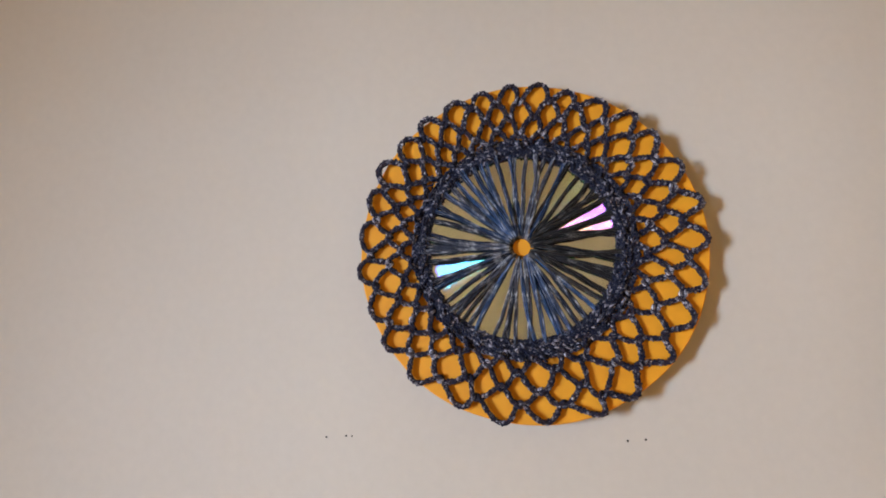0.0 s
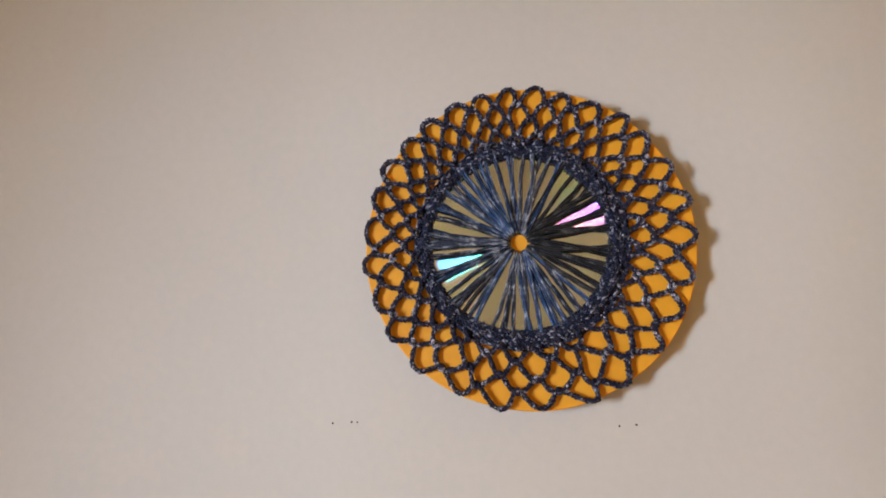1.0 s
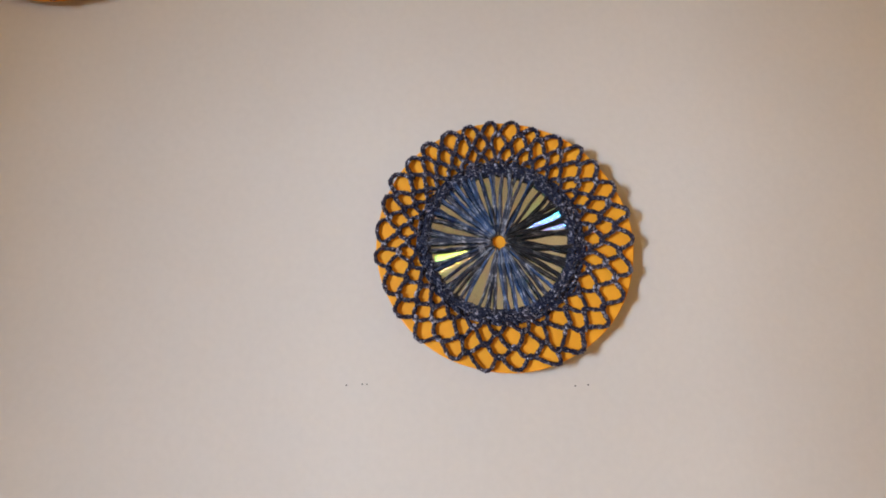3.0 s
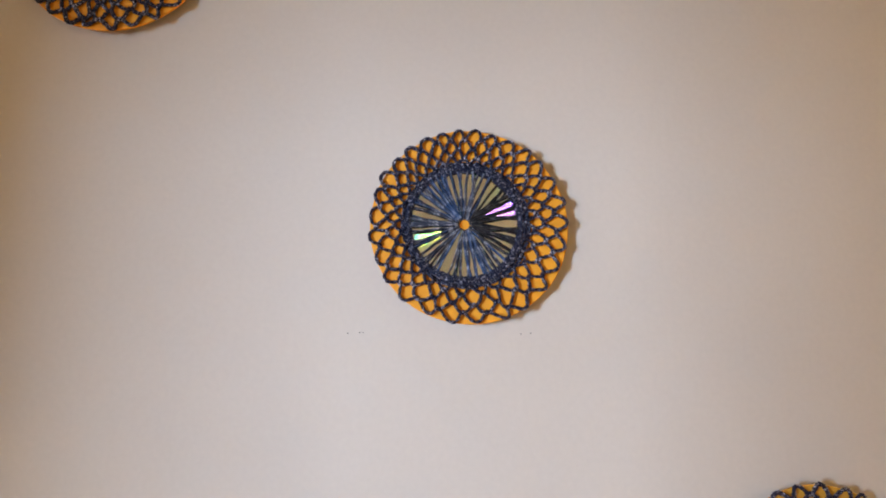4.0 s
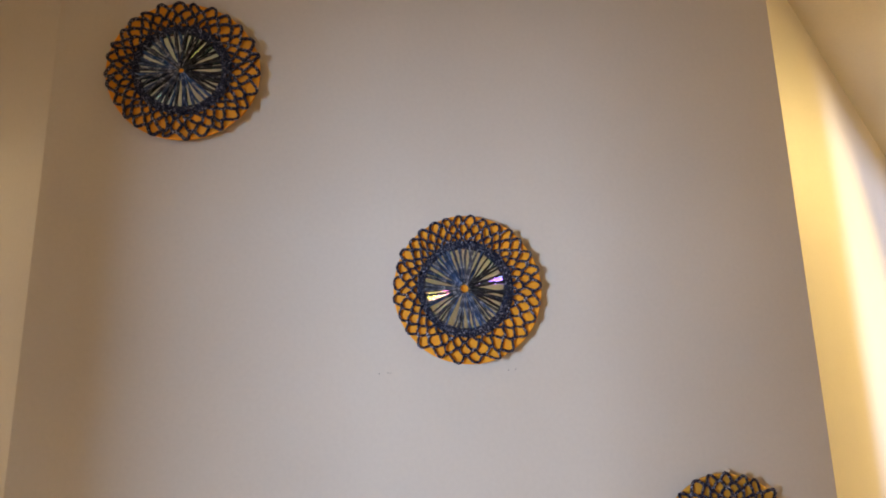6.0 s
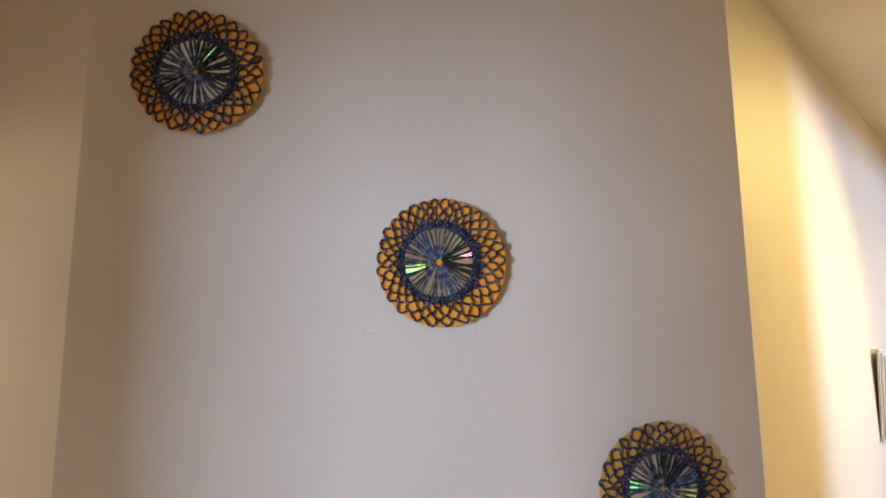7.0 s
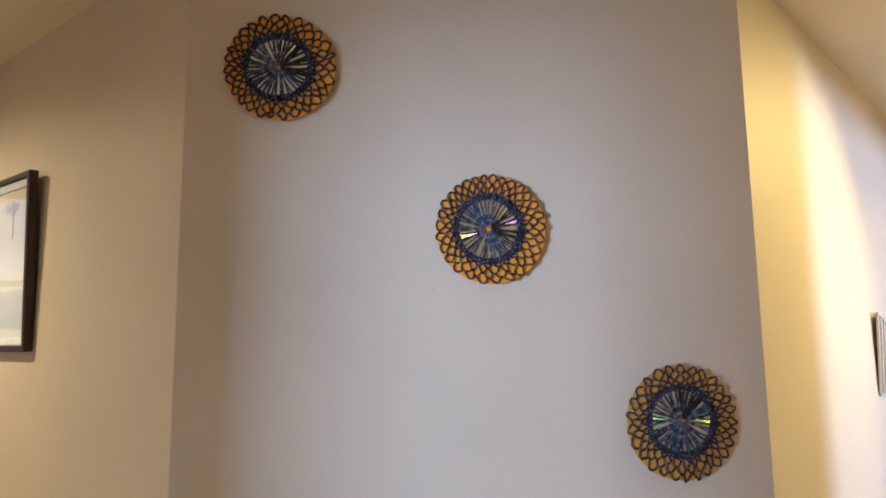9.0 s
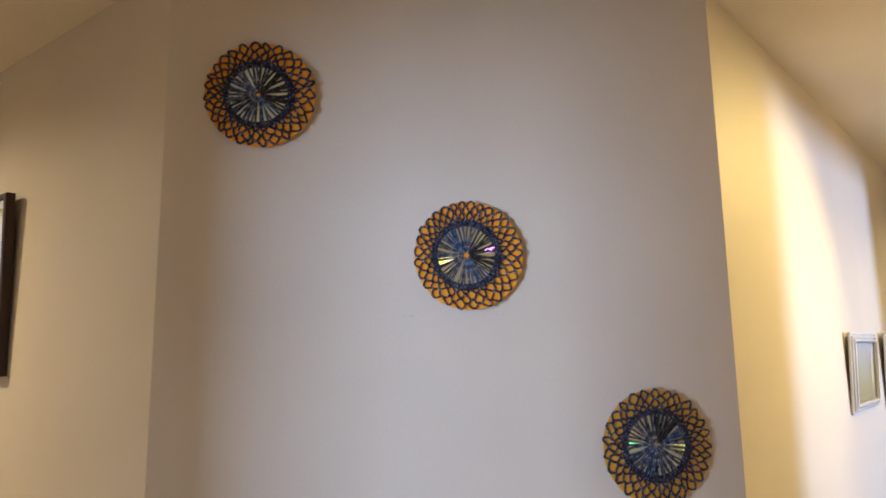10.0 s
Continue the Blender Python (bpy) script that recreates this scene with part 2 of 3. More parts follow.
def tube(points, radius, sides=5, verts=None, faces=None, closed=False, flat=1.0):
    """Sweep a round cord along points; appends to verts and faces."""
    pts = np.asarray(points, float)
    k = len(pts)
    if closed:
        t = np.roll(pts, -1, 0) - np.roll(pts, 1, 0)
    else:
        t = np.gradient(pts, axis=0)
    t /= np.linalg.norm(t, axis=1)[:, None] + 1e-12
    up = np.where(np.abs(t[:, 2:3]) > 0.9, np.array([[1.0, 0, 0]]), np.array([[0, 0, 1.0]]))
    a = np.cross(up, t)
    a /= np.linalg.norm(a, axis=1)[:, None] + 1e-12
    b = np.cross(t, a)
    rad = np.broadcast_to(np.asarray(radius, float), (k,))
    run = np.concatenate([[0], np.cumsum(np.linalg.norm(np.diff(pts, axis=0), axis=1))])
    base = len(verts)
    seed = (base * 0.137) % 7.0
    for j in range(k):
        for s in range(sides):
            w = 2 * math.pi * s / sides
            verts.append((*(pts[j] + rad[j] * (math.cos(w) * a[j] + flat * math.sin(w) * b[j])), run[j], s / sides, seed))
    for j in range(k if closed else k - 1):
        j2 = (j + 1) % k
        for s in range(sides):
            s2 = (s + 1) % sides
            faces.append((base + j * sides + s, base + j * sides + s2, base + j2 * sides + s2, base + j2 * sides + s))
    if not closed:
        faces.append(tuple(base + s for s in range(sides))[::-1])
        faces.append(tuple(base + (k - 1) * sides + s for s in range(sides)))


def braid(points, wide, deep, thick, pitch, verts, faces, rng, closed=False, strands=3, step=0.0011):
    """A crocheted chain: strands that cross over one another along a line."""
    pts = np.asarray(points, float)
    loop = np.vstack([pts, pts[:1]]) if closed else pts
    seg = np.linalg.norm(np.diff(loop, axis=0), axis=1)
    s = np.concatenate([[0], np.cumsum(seg)])
    k = max(8, int(s[-1] / step))
    u = np.linspace(0, s[-1], k, endpoint=not closed)
    line = np.stack([np.interp(u, s, loop[:, i]) for i in range(3)], 1)
    t = (np.roll(line, -1, 0) - np.roll(line, 1, 0)) if closed else np.gradient(line, axis=0)
    t /= np.linalg.norm(t, axis=1)[:, None]
    a = np.cross([0, 0, 1.0], t)
    turns = max(1, round(s[-1] / pitch))
    wob = 1 + 0.25 * np.sin(u * 900 + rng.uniform(0, 6))
    for q in range(strands):
        ph = 2 * math.pi * (turns * u / s[-1] + q / strands)
        off = a * (wide * np.sin(ph) * wob)[:, None] + np.array([0, 0, 1.0]) * (deep * np.sin(2 * ph))[:, None]
        tube(line + off, thick * (1 + 0.18 * np.sin(u * 2100 + q * 2 + rng.uniform(0, 6))), 5, verts, faces, closed)


# ---- structure ----


def structure(ob, label, category):
    return tagged(ob, label, category, kind="structure")


def meet(p, d, q, e):
    """Where two plan lines cross."""
    k = ((q.x - p.x) * e.y - (q.y - p.y) * e.x) / (d.x * e.y - d.y * e.x)
    return p + d * k


THICK = 0.12
EX = Vector((1, 0, 0))
inner_r = meet(CR + Vector((0, THICK, 0)), EX, CR - NR * THICK, DR)
inner_l = meet(CL + Vector((0, THICK, 0)), EX, CL - NL * THICK, DL)


def plan(*ps):
    return [(v.x, v.y) for v in ps]


bm = bmesh.new()
slab(bm, plan(CL, CR, inner_r, inner_l), 0, CEIL)
structure(part("wall_accent", bm, WALL), "narrow greige painted wall between two corners", "wall")
bm = bmesh.new()
slab(bm, plan(CR, CR + DR * 5.2, CR + DR * 5.2 - NR * THICK, inner_r), 0, CEIL)
structure(part("wall_right", bm, WALL), "corridor wall washed by warm lamp and daylight", "wall")
bm = bmesh.new()
slab(bm, plan(CL, inner_l, CL + DL * 3.4 - NL * THICK, CL + DL * 3.4), 0, CEIL)
structure(part("wall_left", bm, WALL), "greige corridor wall in warm dim light", "wall")


def opened_wall(name, origin, along, out, length, openings, label, thick=0.12, top=CEIL):
    """A wall with holes (from, to, sill, head) cut right through it."""
    bm = bmesh.new()
    m = Matrix.Translation(origin) @ Matrix((along.to_tuple() + (0,), out.to_tuple() + (0,), (0, 0, 1, 0), (0, 0, 0, 1))).transposed()
    at = 0
    for a, b, sill, head in openings:
        block(bm, at, 0, 0, a, thick, top, m)
        if sill > 0:
            block(bm, a, 0, 0, b, thick, sill, m)
        if head < top:
            block(bm, a, 0, head, b, thick, top, m)
        at = b
    block(bm, at, 0, 0, length, thick, top, m)
    bmesh.ops.recalc_face_normals(bm, faces=bm.faces)
    return structure(part(name, bm, WALL), label, "wall")


# outer side of the bend, behind the camera: unseen, its gaps sized to shape the daylight
APEX = meet(CR + NR * WIDE, DR, CL + NL * WIDE, DL)
so = (APEX - (CL + NL * WIDE)).dot(DL)
jamb = (Vector((-1.265, -0.995, 0)) - APEX).dot(DL)
opened_wall("wall_outer_left", APEX, DL, NL, 3.6, [(jamb - 0.348, jamb, 0, 1.90)], "unseen greige wall with a narrow gap that shapes the daylight")
sr = (APEX - (CR + NR * WIDE)).dot(DR)
opened_wall("wall_outer_right", APEX, DR, NR, 5.6, [(1.18 - sr, 2.03 - sr, 0, 2.045)], "unseen greige wall with a wide gap that shapes the daylight")

# unseen outer shell, added to close the place; openings cut for the daylight lamps
SX0, SX1, SY0, SY1 = -3.3, 5.3, -4.6, 4.0
opened_wall("wall_west", Vector((SX0, SY0, 0)), Vector((0, 1, 0)), Vector((-1, 0, 0)), SY1 - SY0, [(-3.6 - SY0, -2.8 - SY0, 0.85, 1.95), (1.0 - SY0, 1.9 - SY0, 1.555, 2.325)], "unseen shell wall, opened for the daylight lamps")
opened_wall("wall_east", Vector((SX1, SY0, 0)), Vector((0, 1, 0)), Vector((1, 0, 0)), SY1 - SY0, [(-1.16 - SY0, -0.84 - SY0, 1.38, 1.75)], "unseen shell wall, opened for the daylight lamps")
opened_wall("wall_south", Vector((SX0, SY0, 0)), Vector((1, 0, 0)), Vector((0, -1, 0)), SX1 - SX0, [], "unseen plain greige shell wall")
opened_wall("wall_north", Vector((SX0, SY1, 0)), Vector((1, 0, 0)), Vector((0, 1, 0)), SX1 - SX0, [], "unseen plain greige shell wall")
# unseen floor, its tone picked to bounce warm light up to the ceiling
bm = bmesh.new()
block(bm, SX0 - 0.12, SY0 - 0.12, -0.1, SX1 + 0.12, SY1 + 0.12, 0)
structure(part("floor", bm, FLOOR), "unseen brown oak board floor", "floor")
bm = bmesh.new()
block(bm, SX0 - 0.12, SY0 - 0.12, CEIL, SX1 + 0.12, SY1 + 0.12, CEIL + 0.1)
structure(part("ceiling", bm, WHITE), "off-white painted ceiling", "ceiling")

# ---- wall ornaments ----


def ring(radius, k, z, wob=0.0, rng=None, cx=0.0, cy=0.0):
    ph = rng.uniform(0, 6, 3) if rng is not None else (0, 0, 0)
    out = []
    for i in range(k):
        a = 2 * math.pi * i / k
        r = radius + wob * (math.sin(5 * a + ph[0]) + 0.7 * math.sin(13 * a + ph[1]) + 0.6 * math.sin(29 * a + ph[2]))
        out.append((cx + r * math.cos(a), cy + r * math.sin(a), z + 0.5 * wob * math.sin(17 * a + ph[1])))
    return out


def lathe(profile, k, bm):
    """Turn a closed outline (radius, height) about the axis."""
    rows = [[bm.verts.new((r * math.cos(2 * math.pi * i / k), r * math.sin(2 * math.pi * i / k), z)) for r, z in profile] for i in range(k)]
    n = len(profile)
    for i in range(k):
        for j in range(n):
            f = bm.faces.new((rows[i][j], rows[(i + 1) % k][j], rows[(i + 1) % k][(j + 1) % n], rows[i][(j + 1) % n]))
            f.smooth = False
    bmesh.ops.recalc_face_normals(bm, faces=bm.faces)


def ornament(x, z, label, seed, shift, turn, loops, net=(0.0, 0.0), strands=50, reach=0.1045, warp=0.0, warp_at=0.0, slack=2.4, bloom=1.0, loose=0.055, cord=1.0, dye=0.1, murk=0.35, board=None, eye=0.0058, uneven=0.48, stout=1.0, gaps=()):
    rng = np.random.default_rng(seed)
    top = new("wall_ornament")
    top.matrix_world = pose(x, -0.003, z, 90, 0, 0)
    tagged(top, label, "wall ornament", group="crocheted wall ornaments")
    ox, oy = shift
    # backing board on a foam pad
    bm = bmesh.new()
    r = bmesh.ops.create_cone(bm, cap_ends=True, segments=40, radius1=0.05, radius2=0.05, depth=0.009)
    bmesh.ops.translate(bm, verts=r["verts"], vec=(ox, oy, 0.0015))
    part("mounting_pad", bm, PAD, top, "grey foam pad behind the board")
    bm = bmesh.new()
    kk = 128
    rows = []
    for rr, zz in ((0.1052, 0.006), (0.106, 0.0064), (0.106, 0.0082), (0.1054, 0.0088)):
        rows.append([bm.verts.new((ox + (rr + 0.0004 * math.sin(3 * a + seed) + 0.00025 * math.sin(8 * a)) * math.cos(a),
                                   oy + (rr + 0.0004 * math.sin(3 * a + seed) + 0.00025 * math.sin(8 * a)) * math.sin(a), zz))
                     for a in (2 * math.pi * i / kk for i in range(kk))])
    bm.faces.new(rows[0][::-1]), bm.faces.new(rows[-1])
    for u, v in zip(rows, rows[1:]):
        for i in range(kk):
            bm.faces.new((u[i], u[(i + 1) % kk], v[(i + 1) % kk], v[i]))
    part("backing_disc", bm, board or ORANGE, top, "bright orange round board")
    # silver disc
    bm = bmesh.new()
    lathe([(0.0075, 0.0092), (0.06, 0.0092), (0.06, 0.0102), (0.0597, 0.0104), (0.0078, 0.0104), (0.0075, 0.0102)], 96, bm)
    part("compact_disc", bm, DISC, top, "silver disc with rainbow sheen")
    # yarn wound from the hole to the rim
    for i in range(strands):
        a = 2 * math.pi * (i + rng.uniform(-uneven, uneven)) / strands
        for centre, half in gaps:
            d = (a - centre + math.pi) % (2 * math.pi) - math.pi
            if abs(d) < half:
                a = centre + math.copysign(half + rng.uniform(0, 0.03), d)
        a0 = a + rng.normal(0, 0.18)
        lift = 0.0115 + rng.uniform(0, 0.0022)
        w = stout * rng.uniform(0.0011, 0.0017)
        bow = rng.normal(0, 0.02)
        verts, faces = [], []
        twist, ph0 = rng.uniform(3, 7), rng.uniform(0, 6)
        # the yarn changes tone in long runs as it is wound round
        where = math.cos(a - dye) + 0.55 * math.sin(2 * a - dye + 0.6) + rng.normal(0, 0.35)
        tone = SPOKE_DARK if where > murk else (SPOKE_BLUE if rng.uniform() < 0.25 + 0.5 * max(0, math.cos(2 * (a - 2.1 - dye))) else SPOKE_PALE)
        for ply in (0, 2.09, 4.19):
            line, rad = [], []
            for u in np.linspace(0, 1, 56):
                rr = eye + (0.0615 - eye) * u
                ang = a0 + (a - a0) * min(1, u ** 0.35) + bow * math.sin(math.pi * u)
                zz = lift + 0.0005 * (1 - u) - 0.004 * max(0, 1 - u * 24) + 0.0002 * math.sin(u * 30 + i)
                side = 0.66 * w * min(1, 0.5 + 2 * u) * math.cos(twist * u + ply + ph0)
                line.append((rr * math.cos(ang) - side * math.sin(ang), rr * math.sin(ang) + side * math.cos(ang), zz + 0.4 * w * math.sin(twist * u + ply + ph0)))
                rad.append(0.50 * w * min(1, 0.85 + 1.5 * u) * (1 + 0.06 * math.sin(u * 60 + i + ply)))
            tube(line, rad, 5, verts, faces)
        raw_part("yarn_strand", verts, faces, tone, top)
    # dense band of stitches that grips the rim
    verts, faces = [], []
    nx, ny = net
    for j, rr in enumerate((0.0582, 0.0604, 0.0627, 0.0650, 0.0673)):
        braid(ring(rr, 150, 0.0122 + 0.0012 * math.sin(j * 1.3), 0.00022 + 0.00007 * j, rng, nx * 0.1 * j, ny * 0.1 * j), 0.00125, 0.0008, 0.00088, 0.0075, verts, faces, rng, closed=True, step=0.0012)
    for _ in range(170):
        a, rr = rng.uniform(0, 2 * math.pi), rng.uniform(0.0585, 0.069)
        c = np.array([rr * math.cos(a), rr * math.sin(a), 0.0135 + rng.uniform(0, 0.0012)])
        w = a + rng.normal(math.pi / 2, 0.5)
        d = np.array([math.cos(w), math.sin(w), 0]) * rng.uniform(0.0016, 0.0028)
        e = np.array([-math.sin(w), math.cos(w), 0]) * 0.0007
        tube([c - d, c - d * 0.5 + e + [0, 0, 0.0006], c + [0, 0, 0.0009], c + d * 0.5 - e + [0, 0, 0.0006], c + d], 0.00075, 5, verts, faces)
    raw_part("crochet_band", verts, faces, BAND, top, "dense navy crocheted band round the rim")
    # four rounds of open chain loops
    radii = [0.0672, 0.0752, 0.0850, 0.0952, reach]
    nodes = []
    for j, rr in enumerate(radii):
        row = []
        for i in range(loops):
            a = turn + 2 * math.pi * (i + 0.5 * j + rng.normal(0, loose if j else 0.02)) / loops
            a += warp * math.sin(a - warp_at)
            r2 = rr + rng.normal(0, 0.0010 if j else 0.0003)
            f = (r2 - 0.0672) / (reach - 0.0672)
            row.append(np.array([r2 * math.cos(a) + nx * f, r2 * math.sin(a) + ny * f, 0.0118 + rng.uniform(-0.0006, 0.0010)]))
        nodes.append(row)
    for j in range(1, 5):
        for i in range(loops):
            a, b = nodes[j - 1][i], nodes[j - 1][(i + 1) % loops]
            tip = nodes[j][i]
            mid = (a + b) / 2
            rise = tip - mid
            half = (b - a) / 2
            full = bloom * (0.62 + 0.38 * math.cos(math.atan2(tip[1], tip[0]) - slack))
            plump = rng.uniform(0.42, 0.52) + 0.28 * full if j == 4 else rng.uniform(0.54, 0.66)
            flat = 0.17 + 0.18 * full if j == 4 else rng.uniform(0.18, 0.26)
            # a pointed-to-round arch from foot to tip to foot
            ctrl = [a + half * 0.16, mid - half * plump + rise * 0.55, tip - half * flat, tip + half * flat, mid + half * plump + rise * 0.55, b - half * 0.16]
            line = []
            ext = [2 * ctrl[0] - ctrl[1], *ctrl, 2 * ctrl[-1] - ctrl[-2]]
            for s in range(1, len(ext) - 2):
                p0, p1, p2, p3 = ext[s - 1:s + 3]
                for u in (0, 0.2, 0.4, 0.6, 0.8):
                    line.append(0.5 * (2 * p1 + (p2 - p0) * u + (2 * p0 - 5 * p1 + 4 * p2 - p3) * u * u + (3 * p1 - p0 - 3 * p2 + p3) * u ** 3))
            line.append(ext[-2])
            verts, faces = [], []
            slim = cord * rng.uniform(0.74, 0.94)
            braid(line, 0.0012 * slim, 0.0008 * slim, 0.00105 * slim, 0.0062, verts, faces, rng)
            # the stitch that grips the loop below
            knot = []
            for q in range(9):
                w = 2 * math.pi * q / 9
                knot.append(a + np.array([0.0018 * math.cos(w + i), 0.0018 * math.sin(w + i), 0.0016 * math.sin(2 * w)]))
            tube(knot, 0.00115, 5, verts, faces, closed=True)
            raw_part("net_loop", verts, faces, YARN, top)
    return top


ornament(0.0, 1.8, "round orange ornament with navy crochet net and silver disc", 3, (0.0060, 0.0), 0.10, 28, (0.0048, -0.0002), 62, 0.1049, 0.18, -1.4, bloom=0.85, cord=1.08, gaps=((3.415, 0.075), (3.25, 0.04), (0.275, 0.05), (0.46, 0.04)))
ornament(-0.4020, 2.1155, "round orange and navy crochet ornament hung highest, near the corner", 8, (0.0034, 0.001), 0.22, 27, (0.0042, 0.001), 42, 0.1048, 0.08, bloom=0.5, loose=0.09, cord=1.4, murk=0.6, eye=0.0040, uneven=0.24, stout=1.35)
ornament(0.3585, 1.4353, "round mustard and navy crochet ornament hung lowest", 15, (0.0014, -0.0038), 0.0, 27, (0.0016, -0.0030), 44, 0.1058, -0.08, bloom=0.35, loose=0.08, cord=1.3, dye=1.2, murk=1.05, board=MUSTARD, eye=0.0040, uneven=0.28, stout=1.3)

# ---- nail holes in the wall ----


def nail_hole(x, z, size, seed):
    rng = np.random.default_rng(seed)
    bm = bmesh.new()
    k = 9
    rim = [bm.verts.new((x + size * rng.uniform(0.75, 1.2) * math.cos(2 * math.pi * i / k), -0.0003, z + size * rng.uniform(0.75, 1.2) * math.sin(2 * math.pi * i / k))) for i in range(k)]
    out = [bm.verts.new((v.co.x + 0.25 * (v.co.x - x), 0.0002, v.co.z + 0.25 * (v.co.z - z))) for v in rim]
    bm.faces.new(rim)
    for i in range(k):
        bm.faces.new((rim[i], out[i], out[(i + 1) % k], rim[(i + 1) % k]))
    bmesh.ops.recalc_face_normals(bm, faces=bm.faces)
    tagged(part("nail_hole", bm, SPECK), "tiny dark nail hole in the painted wall", "wall mark", group="nail holes")


for i, (x, z, s) in enumerate(((-0.1198, 1.6841, 0.0006), (-0.1075, 1.6852, 0.0006), (-0.1039, 1.6851, 0.0005), (0.0615, 1.6861, 0.0006), (0.0719, 1.6871, 0.0006))):
    nail_hole(x, z, s, i)

# ---- pictures ----


def mitred_frame(parent, wide, high, profile, mat, names, label=""):
    """Four mitred sides of a frame in the local xz plane, facing -y. profile: (inset from the outer edge, -y height)."""
    w, h = wide / 2, high / 2
    for name, (c0, c1, n) in zip(names, (((-w, h), (w, h), (0, -1)), ((w, h), (w, -h), (-1, 0)), ((w, -h), (-w, -h), (0, 1)), ((-w, -h), (-w, h), (1, 0)))):
        bm = bmesh.new()
        ends = []
        t = ((c1[0] - c0[0]) / math.hypot(c1[0] - c0[0], c1[1] - c0[1]), (c1[1] - c0[1]) / math.hypot(c1[0] - c0[0], c1[1] - c0[1]))
        for c, s in ((c0, 1), (c1, -1)):
            ends.append([bm.verts.new((c[0] + d * (n[0] + s * t[0]), -hh, c[1] + d * (n[1] + s * t[1]))) for d, hh in profile])
        k = len(profile)
        for i in range(k):
            bm.faces.new((ends[0][i], ends[0][(i + 1) % k], ends[1][(i + 1) % k], ends[1][i]))
        bm.faces.new(ends[0][::-1]), bm.faces.new(ends[1])
        bmesh.ops.recalc_face_normals(bm, faces=bm.faces)
        part(name, bm, mat, parent, label)


def panel(name, wide, high, y0, y1, mat, parent, label=""):
    bm = bmesh.new()
    block(bm, -wide / 2, y0, -high / 2, wide / 2, y1, high / 2)
    return part(name, bm, mat, parent, label)


# dark framed landscape on the left wall
LP_W, LP_H, LP_S, LP_TOP = 0.60, 0.438, 0.609, 2.011
LP_MID = CL + DL * (LP_S + LP_W / 2)
picture = new("framed_picture")
picture.matrix_world = pose(LP_MID.x, LP_MID.y, LP_TOP - LP_H / 2, 0, 0, AL - 180) @ Matrix.Translation((0, -0.008, 0)) @ pose(0, 0, 0, 2)
tagged(picture, "misty landscape print in a dark wooden frame behind glass", "picture")
mitred_frame(picture, LP_W, LP_H, [(0, 0.0), (0, 0.019), (0.002, 0.021), (0.013, 0.021), (0.015, 0.019), (0.015, 0.0)], DARKWOOD, ("frame_top", "frame_side", "frame_bottom", "frame_side"))
mitred_frame(picture, LP_W - 0.031, LP_H - 0.031, [(0, 0.003), (0, 0.0148), (0.004, 0.0148), (0.017, 0.0105), (0.017, 0.003)], SILVER, ("lip_top", "lip_side", "lip_bottom", "lip_side"), "pale silvery bevelled lip")
MIST = banded_print("misty_shore_print", -0.2, 0.2, [(0.0, (0.80, 0.80, 0.82)), (0.10, (0.82, 0.82, 0.84)), (0.12, (0.55, 0.56, 0.58)), (0.345, (0.60, 0.61, 0.63)), (0.365, (0.86, 0.86, 0.87)), (0.52, (0.74, 0.72, 0.76)), (0.70, (0.60, 0.55, 0.52)), (0.80, (0.64, 0.56, 0.48)), (1.0, (0.70, 0.66, 0.60))])
panel("print", LP_W - 0.062, LP_H - 0.062, -0.006, -0.003, MIST, picture, "pale misty shore with a lone tree")
panel("glass", LP_W - 0.064, LP_H - 0.064, -0.0095, -0.0080, GLASS, picture).visible_shadow = False
verts, faces = [], []
tx, tz = 0.175, 0.072
rng = np.random.default_rng(5)
tube([(tx, -0.0064, tz - 0.01), (tx + 0.001, -0.0064, tz + 0.03), (tx - 0.001, -0.0064, tz + 0.062)], [0.0016, 0.0012, 0.0009], 5, verts, faces, flat=0.3)
for i in range(9):
    dx = rng.uniform(-0.045, 0.045)
    tube([(tx, -0.0064, tz + 0.045), (tx + dx * 0.5, -0.0064, tz + 0.062), (tx + dx, -0.0064, tz + 0.07 + rng.uniform(-0.004, 0.01))], [0.0008, 0.0006, 0.0004], 4, verts, faces, flat=0.3)
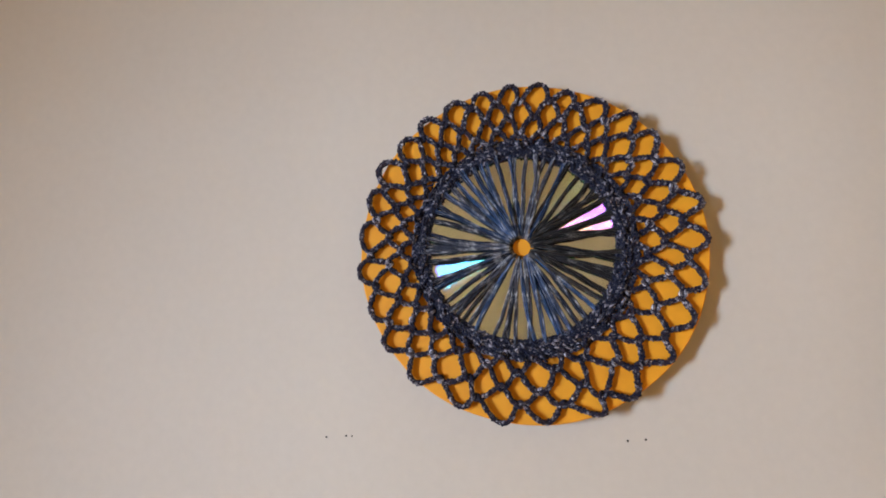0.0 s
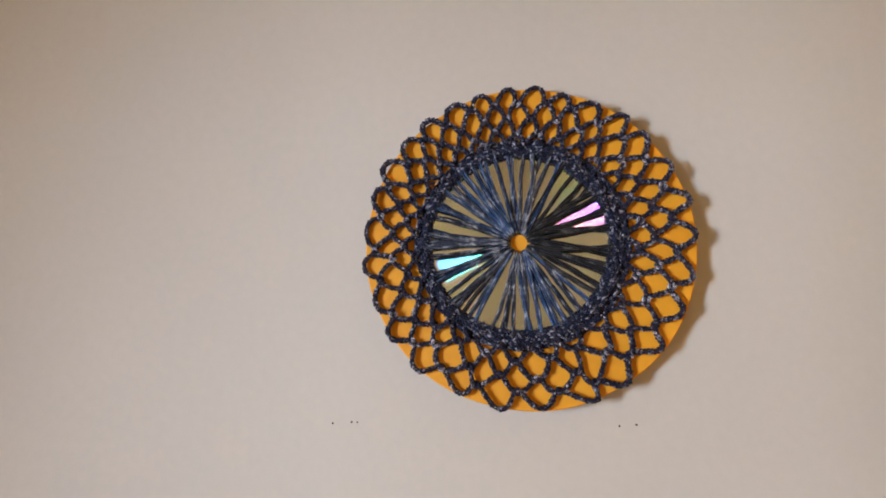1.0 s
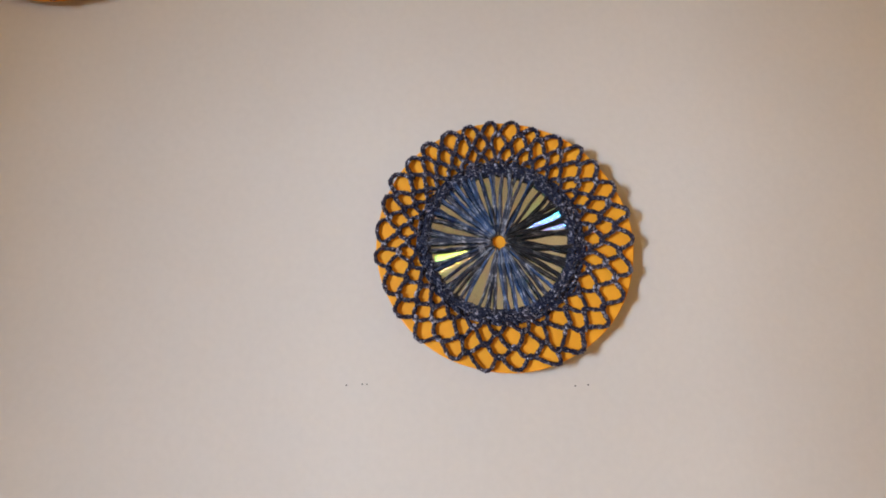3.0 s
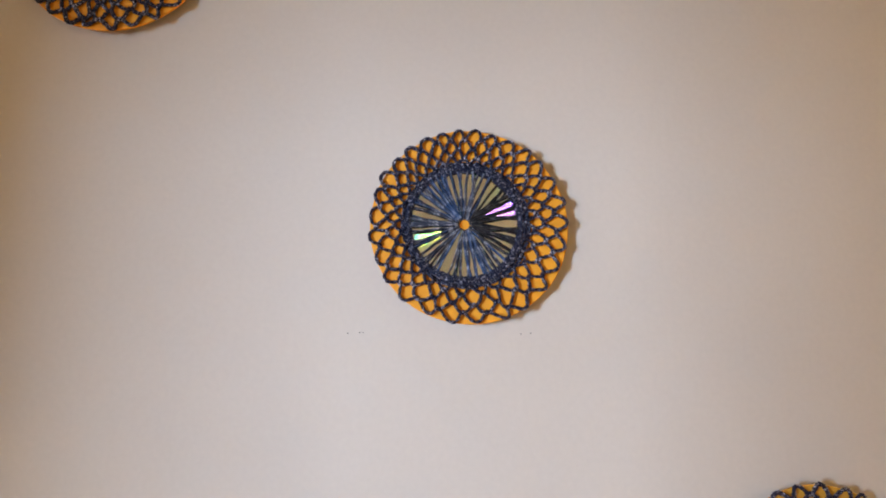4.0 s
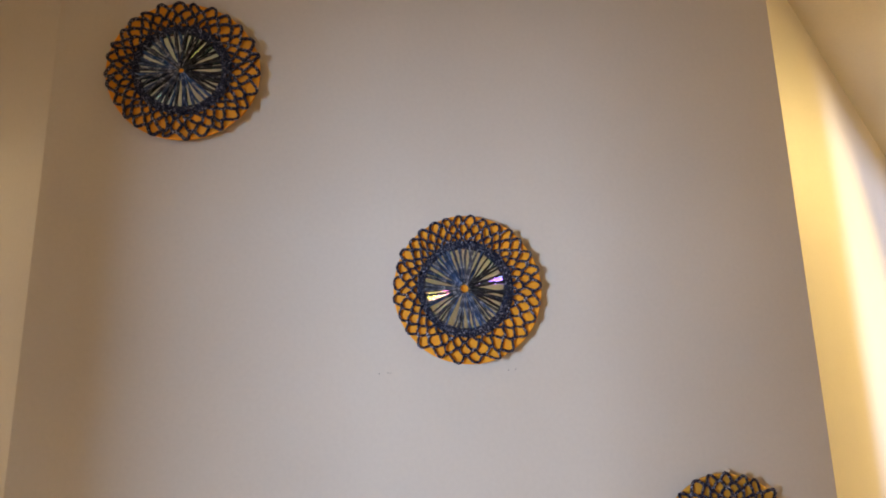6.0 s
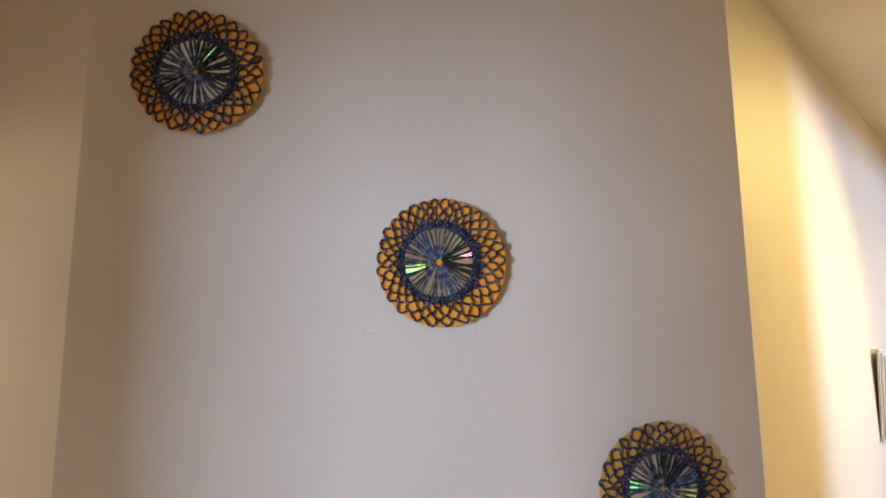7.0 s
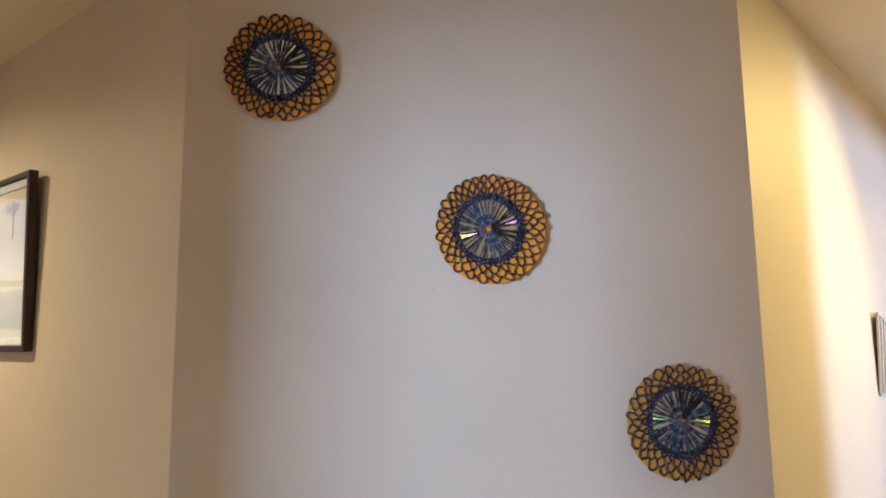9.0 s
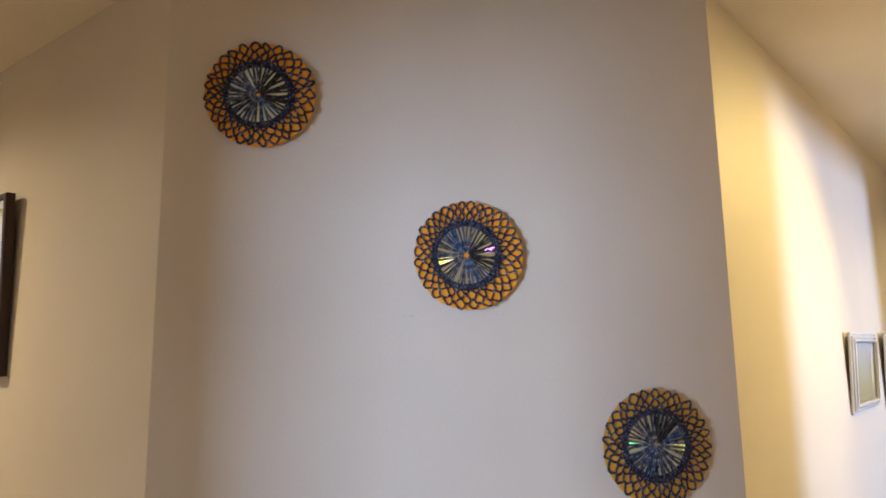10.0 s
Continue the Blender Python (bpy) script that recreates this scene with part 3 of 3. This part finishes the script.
for i in range(110):
    dx = rng.normal(0, 0.030)
    zc = tz + 0.074 + rng.normal(0, 0.007) - abs(dx) * 0.12
    tube([(tx + dx - 0.005, -0.0064, zc), (tx + dx, -0.0064, zc + 0.001), (tx + dx + 0.005, -0.0064, zc)], [0.0006, rng.uniform(0.0012, 0.0024), 0.0006], 5, verts, faces, flat=0.3)
raw_part("printed_tree", verts, faces, INK, picture, "faded printed tree")


def white_frame(s, tops, wide, high, lean, stops, label):
    mid = CR + DR * (s + wide / 2)
    ob = new("picture_frame")
    ob.matrix_world = pose(mid.x, mid.y, tops - high, 0, 0, AR) @ Matrix.Translation((0, -0.002, 0)) @ pose(0, 0, 0, lean, 0, 0) @ Matrix.Translation((0, 0, high / 2))
    tagged(ob, label, "picture frame", group="white frames in the corridor")
    mitred_frame(ob, wide, high, [(0, 0.0), (0, 0.0050), (0.0015, 0.0066), (0.0055, 0.0066), (0.0065, 0.0022), (0.0095, 0.0022), (0.0108, 0.0112), (0.0150, 0.0122), (0.0162, 0.0040), (0.0196, 0.0040), (0.0212, 0.0158), (0.0262, 0.0164), (0.028, 0.0115), (0.028, 0.0)], WHITEWOOD, ("frame_top", "frame_side", "frame_bottom", "frame_side"))
    mitred_frame(ob, wide - 0.0564, high - 0.0564, [(0, 0.003), (0, 0.0085), (0.0035, 0.0075), (0.0035, 0.003)], SLIP, ("slip_top", "slip_side", "slip_bottom", "slip_side"), "thin dark inner slip")
    m = banded_print("pale_garden_print", -0.1, 0.1, stops)
    panel("print", wide - 0.058, high - 0.058, -0.0028, -0.001, m, ob, "pale print under glass")
    panel("glass", wide - 0.065, high - 0.065, -0.0055, -0.0042, GLASS, ob).visible_shadow = False
    return ob


white_frame(0.93, 1.655, 0.375, 0.245, 2.8, [(0.0, (0.32, 0.24, 0.07)), (0.35, (0.44, 0.35, 0.14)), (0.6, (0.50, 0.43, 0.28)), (1.0, (0.52, 0.50, 0.52))], "white moulded frame with a pale print, leaning off the wall")
white_frame(1.47, 1.658, 0.36, 0.305, 2.8, [(0.0, (0.40, 0.36, 0.30)), (0.5, (0.44, 0.41, 0.36)), (1.0, (0.50, 0.48, 0.48))], "white moulded frame with a grey print, farther along the wall")
